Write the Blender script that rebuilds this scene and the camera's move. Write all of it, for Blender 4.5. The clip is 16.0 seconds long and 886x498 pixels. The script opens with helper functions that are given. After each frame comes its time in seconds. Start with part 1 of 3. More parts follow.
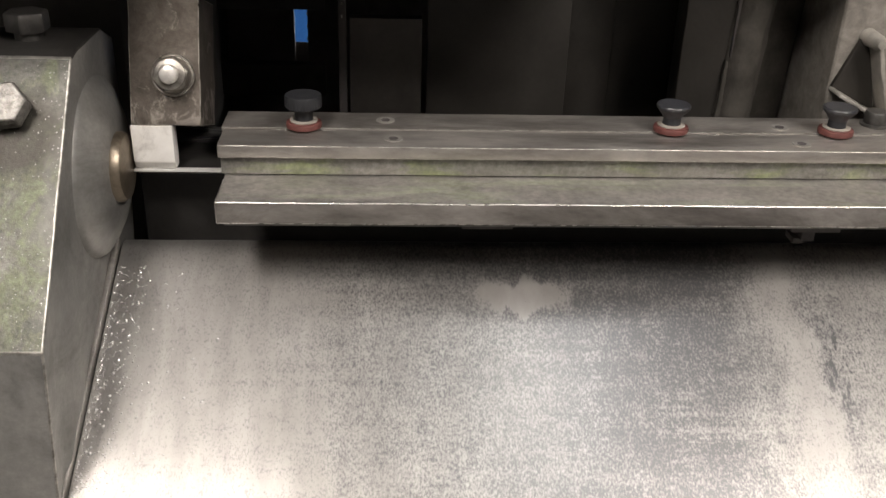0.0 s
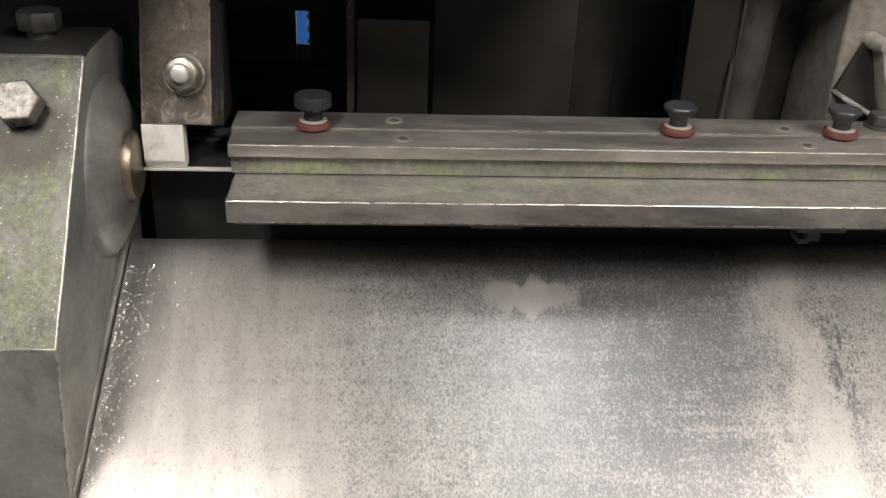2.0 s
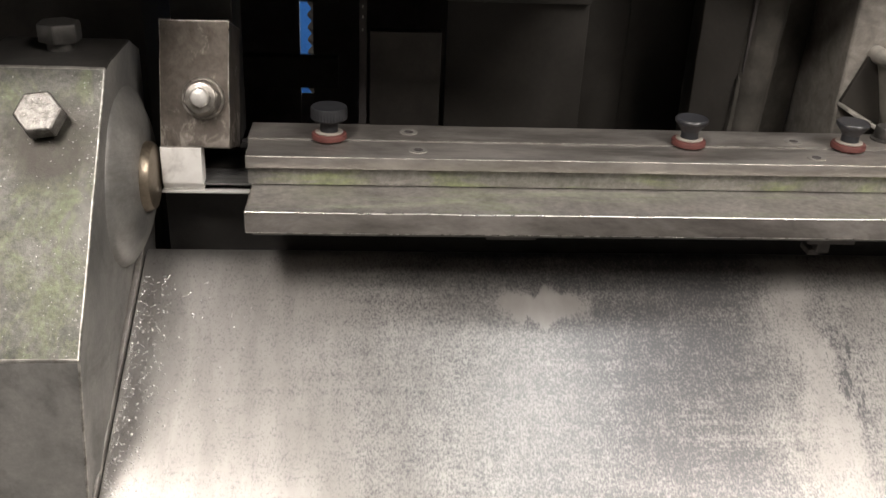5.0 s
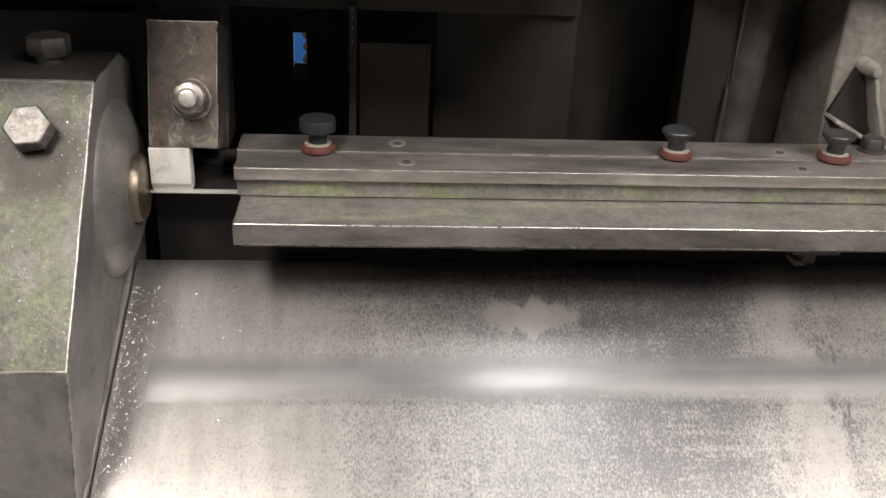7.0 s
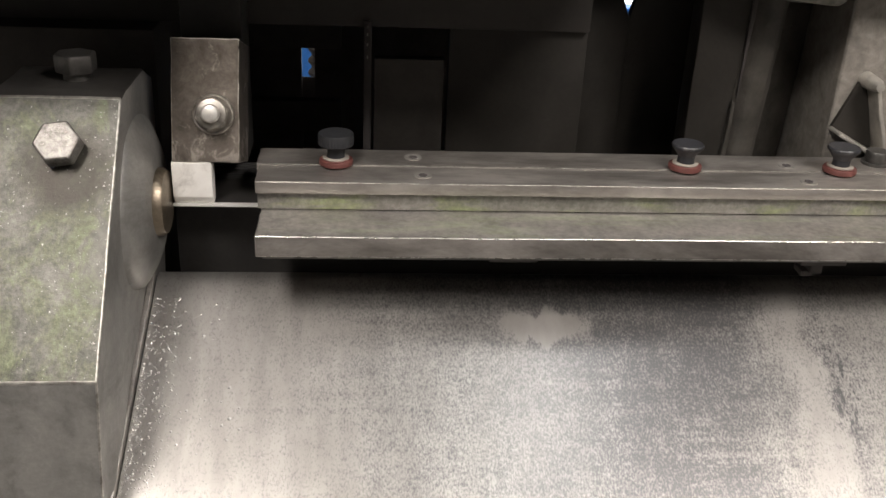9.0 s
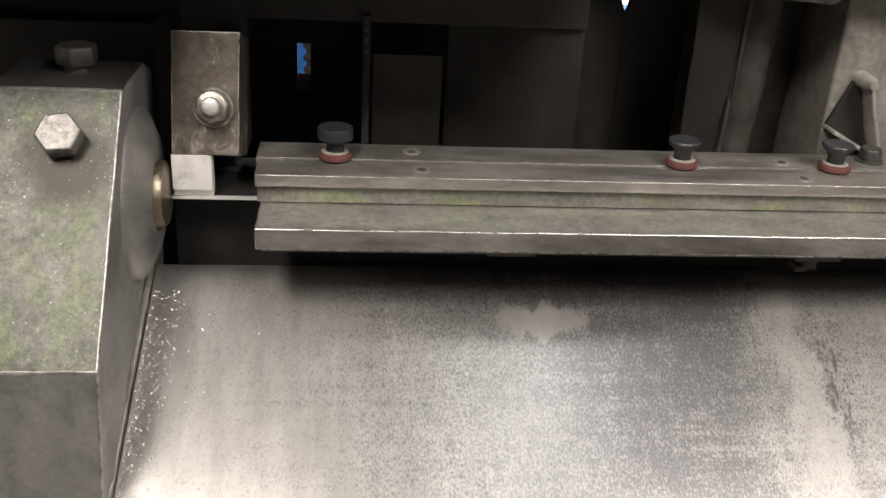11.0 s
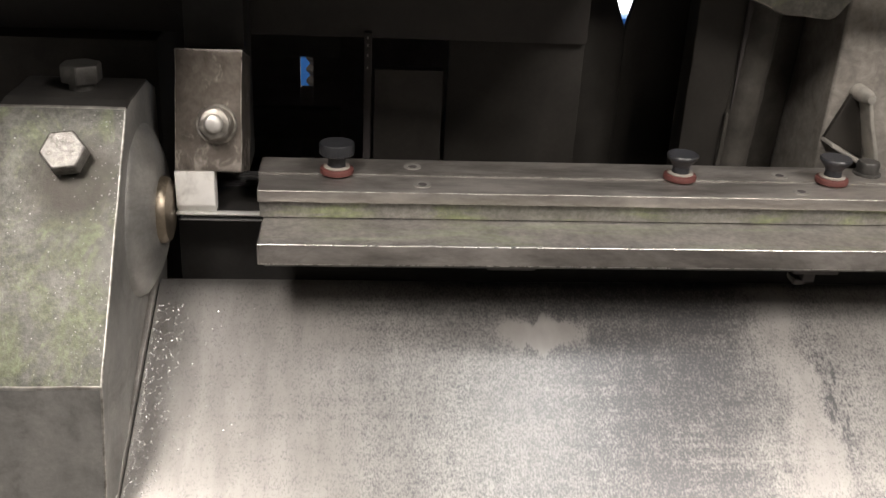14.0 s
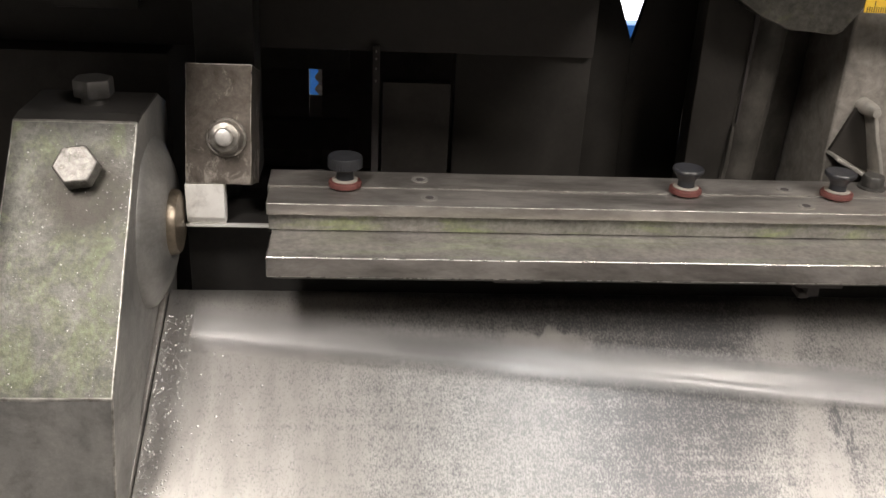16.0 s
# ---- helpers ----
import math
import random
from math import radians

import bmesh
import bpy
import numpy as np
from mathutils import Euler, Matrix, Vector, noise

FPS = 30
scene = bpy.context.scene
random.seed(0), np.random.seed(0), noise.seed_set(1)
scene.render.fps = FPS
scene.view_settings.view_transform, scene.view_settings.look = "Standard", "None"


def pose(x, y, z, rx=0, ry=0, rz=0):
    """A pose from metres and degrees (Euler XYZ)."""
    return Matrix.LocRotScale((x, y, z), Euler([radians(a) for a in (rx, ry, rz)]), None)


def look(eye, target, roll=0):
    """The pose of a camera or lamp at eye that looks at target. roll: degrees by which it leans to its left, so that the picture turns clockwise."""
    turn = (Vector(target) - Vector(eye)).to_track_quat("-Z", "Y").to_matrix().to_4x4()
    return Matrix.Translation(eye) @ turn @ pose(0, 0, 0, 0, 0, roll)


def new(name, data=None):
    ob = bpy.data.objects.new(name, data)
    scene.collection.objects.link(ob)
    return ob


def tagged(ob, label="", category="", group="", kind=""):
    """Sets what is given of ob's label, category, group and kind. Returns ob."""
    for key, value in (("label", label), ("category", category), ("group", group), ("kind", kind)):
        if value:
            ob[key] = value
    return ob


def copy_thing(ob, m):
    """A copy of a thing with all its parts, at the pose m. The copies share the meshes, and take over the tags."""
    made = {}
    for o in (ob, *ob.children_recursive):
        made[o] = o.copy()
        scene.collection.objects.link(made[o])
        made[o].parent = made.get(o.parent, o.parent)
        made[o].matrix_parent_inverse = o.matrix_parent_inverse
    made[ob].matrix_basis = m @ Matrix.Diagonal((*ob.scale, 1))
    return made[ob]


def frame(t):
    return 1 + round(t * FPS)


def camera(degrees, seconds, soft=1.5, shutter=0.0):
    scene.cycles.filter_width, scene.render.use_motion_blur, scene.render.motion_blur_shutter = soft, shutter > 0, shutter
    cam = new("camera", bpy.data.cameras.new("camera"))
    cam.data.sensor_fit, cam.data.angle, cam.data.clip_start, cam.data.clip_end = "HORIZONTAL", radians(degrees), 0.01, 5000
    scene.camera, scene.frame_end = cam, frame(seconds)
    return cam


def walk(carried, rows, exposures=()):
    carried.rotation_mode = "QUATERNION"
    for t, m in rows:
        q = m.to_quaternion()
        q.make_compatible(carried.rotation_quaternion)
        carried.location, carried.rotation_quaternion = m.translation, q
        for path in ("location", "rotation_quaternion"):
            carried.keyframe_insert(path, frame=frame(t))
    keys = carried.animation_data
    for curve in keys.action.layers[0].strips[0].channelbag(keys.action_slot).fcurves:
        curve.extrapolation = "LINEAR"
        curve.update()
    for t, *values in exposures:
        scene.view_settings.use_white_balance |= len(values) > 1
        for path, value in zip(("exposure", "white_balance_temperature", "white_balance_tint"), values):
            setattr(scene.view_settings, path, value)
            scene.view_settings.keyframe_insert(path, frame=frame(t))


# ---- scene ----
cam = camera(49.2, 16.0, shutter=0.45)
PATH = [
    (0, (0.021, 0.003, 1.282), (0.132, 1.781, 0.374), 1.9),
    (0.5, (0.017, 0.002, 1.284), (0.132, 1.782, 0.38), 1.9),
    (1, (0.014, 0.0, 1.285), (0.133, 1.783, 0.386), 2.0),
    (1.5, (0.011, -0.001, 1.282), (0.141, 1.782, 0.386), 2.2),
    (2, (0.009, -0.001, 1.28), (0.138, 1.781, 0.381), 2.3),
    (2.5, (0.008, -0.003, 1.283), (0.138, 1.781, 0.387), 2.3),
    (3, (0.003, -0.005, 1.281), (0.133, 1.781, 0.39), 2.3),
    (5.5, (-0.01, -0.004, 1.284), (0.147, 1.785, 0.404), 2.7),
    (6, (-0.005, -0.003, 1.287), (0.151, 1.785, 0.405), 2.6),
    (6.5, (-0.004, -0.005, 1.288), (0.147, 1.788, 0.415), 2.6),
    (7, (-0.002, -0.006, 1.29), (0.152, 1.785, 0.414), 2.7),
    (7.5, (-0.004, -0.007, 1.29), (0.152, 1.788, 0.422), 2.7),
    (8, (-0.007, -0.009, 1.291), (0.149, 1.787, 0.425), 2.7),
    (8.5, (-0.013, -0.012, 1.296), (0.143, 1.784, 0.429), 2.7),
    (9, (-0.018, -0.018, 1.296), (0.147, 1.783, 0.441), 2.7),
    (11.5, (-0.024, -0.023, 1.293), (0.162, 1.776, 0.44), 3.3),
    (12, (-0.022, -0.023, 1.297), (0.162, 1.776, 0.444), 3.3),
    (12.5, (-0.023, -0.025, 1.299), (0.157, 1.775, 0.448), 3.2),
    (13, (-0.021, -0.027, 1.298), (0.157, 1.777, 0.454), 3.1),
    (13.5, (-0.021, -0.028, 1.299), (0.156, 1.778, 0.458), 3.0),
    (14, (-0.022, -0.027, 1.301), (0.154, 1.779, 0.46), 3.0),
    (14.5, (-0.023, -0.028, 1.304), (0.146, 1.779, 0.465), 3.0),
    (15, (-0.022, -0.028, 1.305), (0.141, 1.781, 0.468), 2.9),
    (15.5, (-0.024, -0.029, 1.308), (0.141, 1.78, 0.471), 3.0),
    (16, (-0.022, -0.03, 1.31), (0.138, 1.78, 0.474), 3.0),
]
walk(cam, [(t, look(eye, target, roll)) for t, eye, target, roll in PATH])

# ---- light ----
world = bpy.data.worlds.new("workshop_air")
scene.world = world
world.use_nodes = True
world.node_tree.nodes["Background"].inputs[0].default_value = (0.9, 0.95, 1.0, 1)
world.node_tree.nodes["Background"].inputs[1].default_value = 0.06
scene.view_settings.exposure = 0.41


def area(name, m, sx, sy, watts, colour):
    lamp = bpy.data.lights.new(name, "AREA")
    lamp.shape, lamp.size, lamp.size_y, lamp.energy, lamp.color = "RECTANGLE", sx, sy, watts, colour
    ob = new(name, lamp)
    ob.matrix_world = m
    return ob


# name, centre x and y, length in x and y, watts, colour: one lamp under each ceiling fitting
LAMPS = (
    ("tube_light_left", -0.48, -0.43, 0.32, 0.7, 20.5, (1.0, 0.915, 0.85)),
    ("tube_light_right", 0.92, -0.44, 0.60, 0.6, 22.5, (1.0, 0.915, 0.85)),
    ("tube_light_beside_machine", 0.36, 0.22, 0.22, 0.5, 1.15, (0.94, 0.96, 1.0)),
    # Unseen lamp, added only to light the blue cabinet behind the machine.
    ("added_light_behind", 0.3, 1.85, 1.2, 0.2, 16.0, (1.0, 0.96, 0.92)),
)
for name, x, y, sx, sy, watts, colour in LAMPS:
    area(name, pose(x, y, 2.33), sx, sy, watts, colour)


# ---- materials ----
def nodes_of(name):
    m = bpy.data.materials.new(name)
    m.use_nodes = True
    return m, m.node_tree.nodes, m.node_tree.links, m.node_tree.nodes["Principled BSDF"]


def noise_tex(n, l, scale, detail=6.0, rough=0.6, stretch=(1, 1, 1), dist=0.0):
    co, mp, tx = n.new("ShaderNodeTexCoord"), n.new("ShaderNodeMapping"), n.new("ShaderNodeTexNoise")
    mp.inputs["Scale"].default_value = stretch
    tx.inputs["Scale"].default_value, tx.inputs["Detail"].default_value = scale, detail
    tx.inputs["Roughness"].default_value, tx.inputs["Distortion"].default_value = rough, dist
    l.new(co.outputs["Object"], mp.inputs["Vector"])
    l.new(mp.outputs["Vector"], tx.inputs["Vector"])
    return tx.outputs["Fac"]


def ramp(n, l, fac, stops):
    r = n.new("ShaderNodeValToRGB")
    r.color_ramp.elements[0].position, r.color_ramp.elements[1].position = stops[0][0], stops[-1][0]
    for p, _ in stops[1:-1]:
        r.color_ramp.elements.new(p)
    for e, (_, c) in zip(r.color_ramp.elements, stops):
        e.color = (*c, 1) if isinstance(c, tuple) else (c, c, c, 1)
    l.new(fac, r.inputs["Fac"])
    return r.outputs["Color"]


def mix(n, l, fac, a, b, mode="MIX"):
    x = n.new("ShaderNodeMix")
    x.data_type, x.blend_type = "RGBA", mode
    for slot, v in ((0, fac), (6, a), (7, b)):
        if isinstance(v, (int, float)):
            x.inputs[slot].default_value = v if slot == 0 else (v, v, v, 1)
        elif isinstance(v, tuple):
            x.inputs[slot].default_value = (*v, 1)
        else:
            l.new(v, x.inputs[slot])
    return x.outputs[2]


def bump(n, l, bsdf, height, strength, dist=0.001):
    b = n.new("ShaderNodeBump")
    b.inputs["Strength"].default_value, b.inputs["Distance"].default_value = strength, dist
    l.new(height, b.inputs["Height"])
    l.new(b.outputs["Normal"], bsdf.inputs["Normal"])


def worn(name, c1, c2, metal, r1, r2, scale=40.0, stain=(0.05, 0.045, 0.04), stain_amount=0.45, grain=300.0, relief=0.25, stretch=(1, 1, 1)):
    """A worn surface: two tones, dark stains, fine grain and relief."""
    m, n, l, b = nodes_of(name)
    big, fine = noise_tex(n, l, scale, 8, 0.65, stretch, 0.4), noise_tex(n, l, grain, 4, 0.7, stretch)
    col = ramp(n, l, big, [(0.34, c1), (0.66, c2)])
    dirt = ramp(n, l, noise_tex(n, l, scale * 0.55, 10, 0.72, stretch, 0.8), [(0.5, 0.0), (0.72, stain_amount)])
    col = mix(n, l, dirt, col, stain)
    col = mix(n, l, 0.2, col, ramp(n, l, fine, [(0.3, 0.25), (0.7, 0.75)]), "OVERLAY")
    l.new(col, b.inputs["Base Color"])
    b.inputs["Metallic"].default_value = metal
    l.new(ramp(n, l, big, [(0.3, r1), (0.7, r2)]), b.inputs["Roughness"])
    bump(n, l, b, fine, relief, 0.0006)
    return m


def painted_iron(name, lo=0.50, hi=0.60, most=0.8, g1=(0.20, 0.24, 0.13), g2=(0.36, 0.42, 0.24), stretch=(1, 1, 1), scale=26, dark=(0.20, 0.193, 0.18), pale=(0.33, 0.32, 0.30), crisp=0.7, smear=None, speck=0.4, relief=0.22):
    """Worn grey steel with remains of pale green paint."""
    m, n, l, b = nodes_of(name)
    big, fine = noise_tex(n, l, scale, 12, crisp, stretch, 0.5), noise_tex(n, l, 420, 4, 0.7)
    steel = ramp(n, l, noise_tex(n, l, 55, 8, 0.65), [(0.3, dark), (0.7, pale)])
    green = ramp(n, l, noise_tex(n, l, 130, 6, 0.7), [(0.3, g1), (0.7, g2)])
    cover = ramp(n, l, big, [(lo, 0.0), (hi, most)])
    col = mix(n, l, cover, steel, green)
    col = mix(n, l, speck, col, ramp(n, l, noise_tex(n, l, 230, 6, 0.75), [(0.34, 0.15), (0.66, 0.85)]), "OVERLAY")
    if smear:
        # old grease smeared round a bolt
        co, far = n.new("ShaderNodeTexCoord"), n.new("ShaderNodeVectorMath")
        far.operation, far.inputs[1].default_value = "DISTANCE", smear
        l.new(co.outputs["Object"], far.inputs[0])
        edge = n.new("ShaderNodeMath")
        edge.operation, edge.inputs[1].default_value = "MULTIPLY_ADD", 0.022
        l.new(noise_tex(n, l, 90, 8, 0.7), edge.inputs[0])
        l.new(far.outputs["Value"], edge.inputs[2])
        col = mix(n, l, ramp(n, l, edge.outputs[0], [(0.029, 0.85), (0.047, 0.0)]), col, (0.045, 0.04, 0.034))
    l.new(col, b.inputs["Base Color"])
    l.new(ramp(n, l, cover, [(0.0, 0.72), (0.8, 0.12)]), b.inputs["Metallic"])
    l.new(ramp(n, l, big, [(0.3, 0.36), (0.7, 0.52)]), b.inputs["Roughness"])
    bump(n, l, b, mix(n, l, 0.5, fine, big), relief, 0.0010)
    return m


def arm_steel():
    """Brown oiled steel, scraped bare towards its lower end and in a few spots."""
    m, n, l, b = nodes_of("brown_scraped_steel")
    co, sep = n.new("ShaderNodeTexCoord"), n.new("ShaderNodeSeparateXYZ")
    l.new(co.outputs["Object"], sep.inputs[0])
    col = ramp(n, l, noise_tex(n, l, 38, 9, 0.7, (1, 1, 1), 0.5), [(0.33, (0.070, 0.059, 0.049)), (0.68, (0.19, 0.165, 0.142))])
    low = n.new("ShaderNodeMapRange")
    for k, v in enumerate((1.064, 1.092, 0.15, 0.0)):
        low.inputs[k + 1].default_value = v
    l.new(sep.outputs["Z"], low.inputs[0])
    add = n.new("ShaderNodeMath")
    add.operation = "ADD"
    l.new(low.outputs[0], add.inputs[0])
    l.new(noise_tex(n, l, 75, 12, 0.75, (1, 1, 0.8), 0.6), add.inputs[1])
    scuff = ramp(n, l, add.outputs[0], [(0.585, 0.0), (0.70, 0.8)])
    col = mix(n, l, scuff, col, (0.50, 0.45, 0.40))
    fine = noise_tex(n, l, 330, 4, 0.7)
    col = mix(n, l, 0.3, col, ramp(n, l, fine, [(0.3, 0.2), (0.7, 0.8)]), "OVERLAY")
    l.new(col, b.inputs["Base Color"])
    b.inputs["Metallic"].default_value = 0.65
    l.new(ramp(n, l, scuff, [(0.0, 0.5), (0.8, 0.3)]), b.inputs["Roughness"])
    bump(n, l, b, fine, 0.35, 0.0006)
    return m


def chute_steel():
    """Sheet steel under a pale film of dried coolant, specked and wiped through to the metal in places."""
    m, n, l, b = nodes_of("filmed_sheet_steel")
    co, sep = n.new("ShaderNodeTexCoord"), n.new("ShaderNodeSeparateXYZ")
    l.new(co.outputs["Object"], sep.inputs[0])

    def calc(op, a, c, clamp=False):
        k = n.new("ShaderNodeMath")
        k.operation, k.use_clamp = op, clamp
        for slot, v in ((0, a), (1, c)):
            if isinstance(v, (int, float)):
                k.inputs[slot].default_value = v
            else:
                l.new(v, k.inputs[slot])
        return k.outputs[0]

    wobble = calc("MULTIPLY", calc("SUBTRACT", noise_tex(n, l, 22, 5, 0.6, (1, 0.5, 0.5)), 0.5), 0.09)
    along = calc("ADD", sep.outputs["X"], wobble)
    x01 = calc("DIVIDE", calc("ADD", along, 0.2), 0.7, True)
    film = [(-0.2, 0.68), (-0.06, 0.64), (-0.01, 0.56), (0.05, 0.50), (0.10, 0.455), (0.15, 0.41), (0.24, 0.375), (0.268, 0.44), (0.287, 0.62), (0.310, 0.66), (0.324, 0.50), (0.348, 0.56), (0.47, 0.60)]
    cover = ramp(n, l, x01, [((x + 0.2) / 0.7, v) for x, v in film])
    # a wiped edge where hands and rags reach, and a rubbed pale patch under the bar
    px = calc("ABSOLUTE", calc("SUBTRACT", calc("ADD", sep.outputs["X"], calc("MULTIPLY", wobble, 0.25)), 0.115), 0.0)
    py = calc("ABSOLUTE", calc("SUBTRACT", calc("ADD", sep.outputs["Y"], calc("MULTIPLY", calc("SUBTRACT", noise_tex(n, l, 85, 5, 0.6, (1, 0.3, 0.3)), 0.5), 0.03)), 0.5855), 0.0)
    patch = calc("MULTIPLY", calc("SUBTRACT", 1.0, calc("DIVIDE", px, 0.036), True), calc("SUBTRACT", 1.0, calc("DIVIDE", py, 0.0115), True))
    patch = calc("MULTIPLY", calc("MULTIPLY", patch, 4.0, True), 0.34)
    wipes = calc("MULTIPLY", calc("SUBTRACT", noise_tex(n, l, 60, 4, 0.6, (0.22, 2.0, 2.0)), 0.5), 0.22)
    # rag smears across the bare part
    smear = calc("MULTIPLY", calc("SUBTRACT", 1.0, calc("DIVIDE", calc("ABSOLUTE", calc("SUBTRACT", sep.outputs["X"], 0.225), 0.0), 0.055), True), calc("SUBTRACT", 1.0, calc("DIVIDE", calc("ABSOLUTE", calc("SUBTRACT", sep.outputs["Y"], 0.503), 0.0), 0.035), True))
    smear = calc("MULTIPLY", calc("MULTIPLY", smear, ramp(n, l, noise_tex(n, l, 120, 4, 0.6, (0.10, 1.6, 1.6)), [(0.44, 0.0), (0.62, 1.0)])), 0.13)
    # dark flecks scratched along the far side of the pale band
    near = calc("SUBTRACT", 1.0, calc("DIVIDE", calc("ABSOLUTE", calc("SUBTRACT", sep.outputs["X"], 0.324), 0.0), 0.016), True)
    near = calc("MULTIPLY", near, calc("SUBTRACT", 1.0, calc("DIVIDE", calc("ABSOLUTE", calc("SUBTRACT", sep.outputs["Y"], 0.540), 0.0), 0.05), True))
    flecks = calc("MULTIPLY", calc("MULTIPLY", ramp(n, l, noise_tex(n, l, 260, 3, 0.55, (1, 0.36, 0.36)), [(0.50, 0.0), (0.62, 1.0)]), near), -0.42)
    specks = noise_tex(n, l, 760, 5, 0.66, (1.0, 0.58, 0.58))
    low = calc("MULTIPLY", calc("SUBTRACT", noise_tex(n, l, 120, 4, 0.65, (1, 0.45, 0.45)), 0.5), 0.26)
    total = calc("ADD", calc("ADD", specks, calc("SUBTRACT", cover, 0.5)), calc("ADD", calc("ADD", wipes, low), calc("ADD", patch, calc("ADD", smear, flecks))))
    fac = ramp(n, l, total, [(0.35, 0.0), (0.63, 1.0)])
    frost = ramp(n, l, noise_tex(n, l, 40, 6, 0.65, (1, 0.4, 0.4)), [(0.3, (0.335, 0.321, 0.304)), (0.7, (0.435, 0.42, 0.40))])
    # grey streaks down the end beside the block, soft shade put into the film colour
    side = calc("SUBTRACT", 1.0, calc("DIVIDE", calc("ADD", sep.outputs["X"], 0.17), 0.27), True)
    shade_streaks = ramp(n, l, noise_tex(n, l, 48, 6, 0.6, (1.0, 0.16, 0.16), 0.3), [(0.42, 0.0), (0.62, 1.0)])
    frost = mix(n, l, calc("MULTIPLY", calc("MULTIPLY", shade_streaks, side), 0.4), frost, (0.21, 0.20, 0.188))
    grit = ramp(n, l, noise_tex(n, l, 300, 5, 0.75, (1, 0.6, 0.6)), [(0.56, 0.0), (0.70, 0.45)])
    frost = mix(n, l, calc("MULTIPLY", grit, side), frost, (0.15, 0.142, 0.13))
    l.new(mix(n, l, fac, (0.165, 0.164, 0.167), frost), b.inputs["Base Color"])
    l.new(ramp(n, l, fac, [(0.0, 0.9), (1.0, 0.78)]), b.inputs["Metallic"])
    l.new(ramp(n, l, fac, [(0.0, 0.30), (1.0, 0.355)]), b.inputs["Roughness"])
    bump(n, l, b, specks, 0.10, 0.0004)
    return m


def brushed_strip():
    """Bright rolled sheet, with fine lines along its length that gloss more and less."""
    m, n, l, b = nodes_of("bright_strip_steel")
    lines = noise_tex(n, l, 420, 3, 0.6, (0.012, 1, 1))
    l.new(ramp(n, l, lines, [(0.35, (0.19, 0.188, 0.187)), (0.65, (0.29, 0.288, 0.285))]), b.inputs["Base Color"])
    l.new(ramp(n, l, lines, [(0.46, 0.42), (0.60, 0.16)]), b.inputs["Roughness"])
    b.inputs["Metallic"].default_value = 0.7
    bump(n, l, b, lines, 0.2, 0.0002)
    return m


def plain(name, colour, rough, metal=0.0, grain=200.0, amount=0.3, relief=0.15):
    m, n, l, b = nodes_of(name)
    fine = noise_tex(n, l, grain, 6, 0.7)
    l.new(mix(n, l, amount, colour, ramp(n, l, fine, [(0.25, 0.2), (0.75, 0.8)]), "OVERLAY"), b.inputs["Base Color"])
    b.inputs["Roughness"].default_value, b.inputs["Metallic"].default_value = rough, metal
    bump(n, l, b, fine, relief, 0.0005)
    return m


def glow(name, colour, strength):
    m, n, l, b = nodes_of(name)
    b.inputs["Base Color"].default_value = (*colour, 1)
    b.inputs["Emission Color"].default_value, b.inputs["Emission Strength"].default_value = (*colour, 1), strength
    return m


BAR = worn("worn_bar_steel", (0.20, 0.184, 0.17), (0.50, 0.472, 0.44), 0.72, 0.36, 0.5, 26, (0.07, 0.06, 0.054), 0.8, 260, 0.25, (0.35, 1, 1))
LEDGE = painted_iron("ledge_steel_with_faint_green_paint", 0.50, 0.64, 0.6, (0.19, 0.24, 0.11), (0.32, 0.38, 0.20), (0.22, 1.4, 1.4), 24, (0.29, 0.276, 0.258), (0.51, 0.487, 0.458), speck=0.3, relief=0.15)
GREENBAR = painted_iron("bar_steel_with_green_paint", 0.49, 0.60, 0.7, (0.18, 0.21, 0.09), (0.32, 0.37, 0.17), (0.3, 1.2, 1.2), 34)
EDGE = worn("polished_worn_edge", (0.55, 0.53, 0.50), (0.80, 0.78, 0.74), 1.0, 0.2, 0.38, 120, (0.2, 0.18, 0.16), 0.5)
IRON = painted_iron("cast_iron_with_green_paint", 0.47, 0.58, 0.62, (0.10, 0.118, 0.058), (0.195, 0.222, 0.116), (1.1, 0.8, 0.8), 36, (0.066, 0.066, 0.058), (0.145, 0.142, 0.129), 0.8, (-0.196, 0.545, 1.078), 0.6, 0.5)
CLAMP = painted_iron("grey_iron_with_little_green_paint", 0.56, 0.68, 0.5, (0.09, 0.10, 0.045), (0.16, 0.17, 0.08), (1, 1, 1), 70, (0.06, 0.057, 0.050), (0.12, 0.115, 0.10))
# Near-black greasy iron tone that stands in for shade on its parts.
SHADED_IRON = worn("shaded_greasy_iron", (0.018, 0.017, 0.016), (0.038, 0.036, 0.034), 0.2, 0.45, 0.65, 30)
# Grey iron without paint; on the block it also carries the sides' shade.
SIDE = worn("side_tone_iron", (0.20, 0.197, 0.188), (0.36, 0.35, 0.33), 0.5, 0.4, 0.55, 22, stain_amount=0.6)
ARM = arm_steel()
NUT = worn("nut_steel", (0.22, 0.20, 0.175), (0.60, 0.57, 0.525), 0.85, 0.26, 0.42, 110, (0.06, 0.05, 0.04), 0.5)
TIP = worn("bright_bolt_tip", (0.66, 0.64, 0.60), (0.88, 0.86, 0.82), 0.8, 0.28, 0.4, 160, (0.2, 0.18, 0.16), 0.4)
SCUFFED = worn("scuffed_black_plastic", (0.014, 0.0145, 0.017), (0.05, 0.052, 0.06), 0.0, 0.3, 0.45, 160)
BOLT = worn("grey_bolt_steel", (0.19, 0.182, 0.17), (0.46, 0.443, 0.417), 0.75, 0.32, 0.5, 230, (0.07, 0.062, 0.052), 0.6, 420, 0.9)
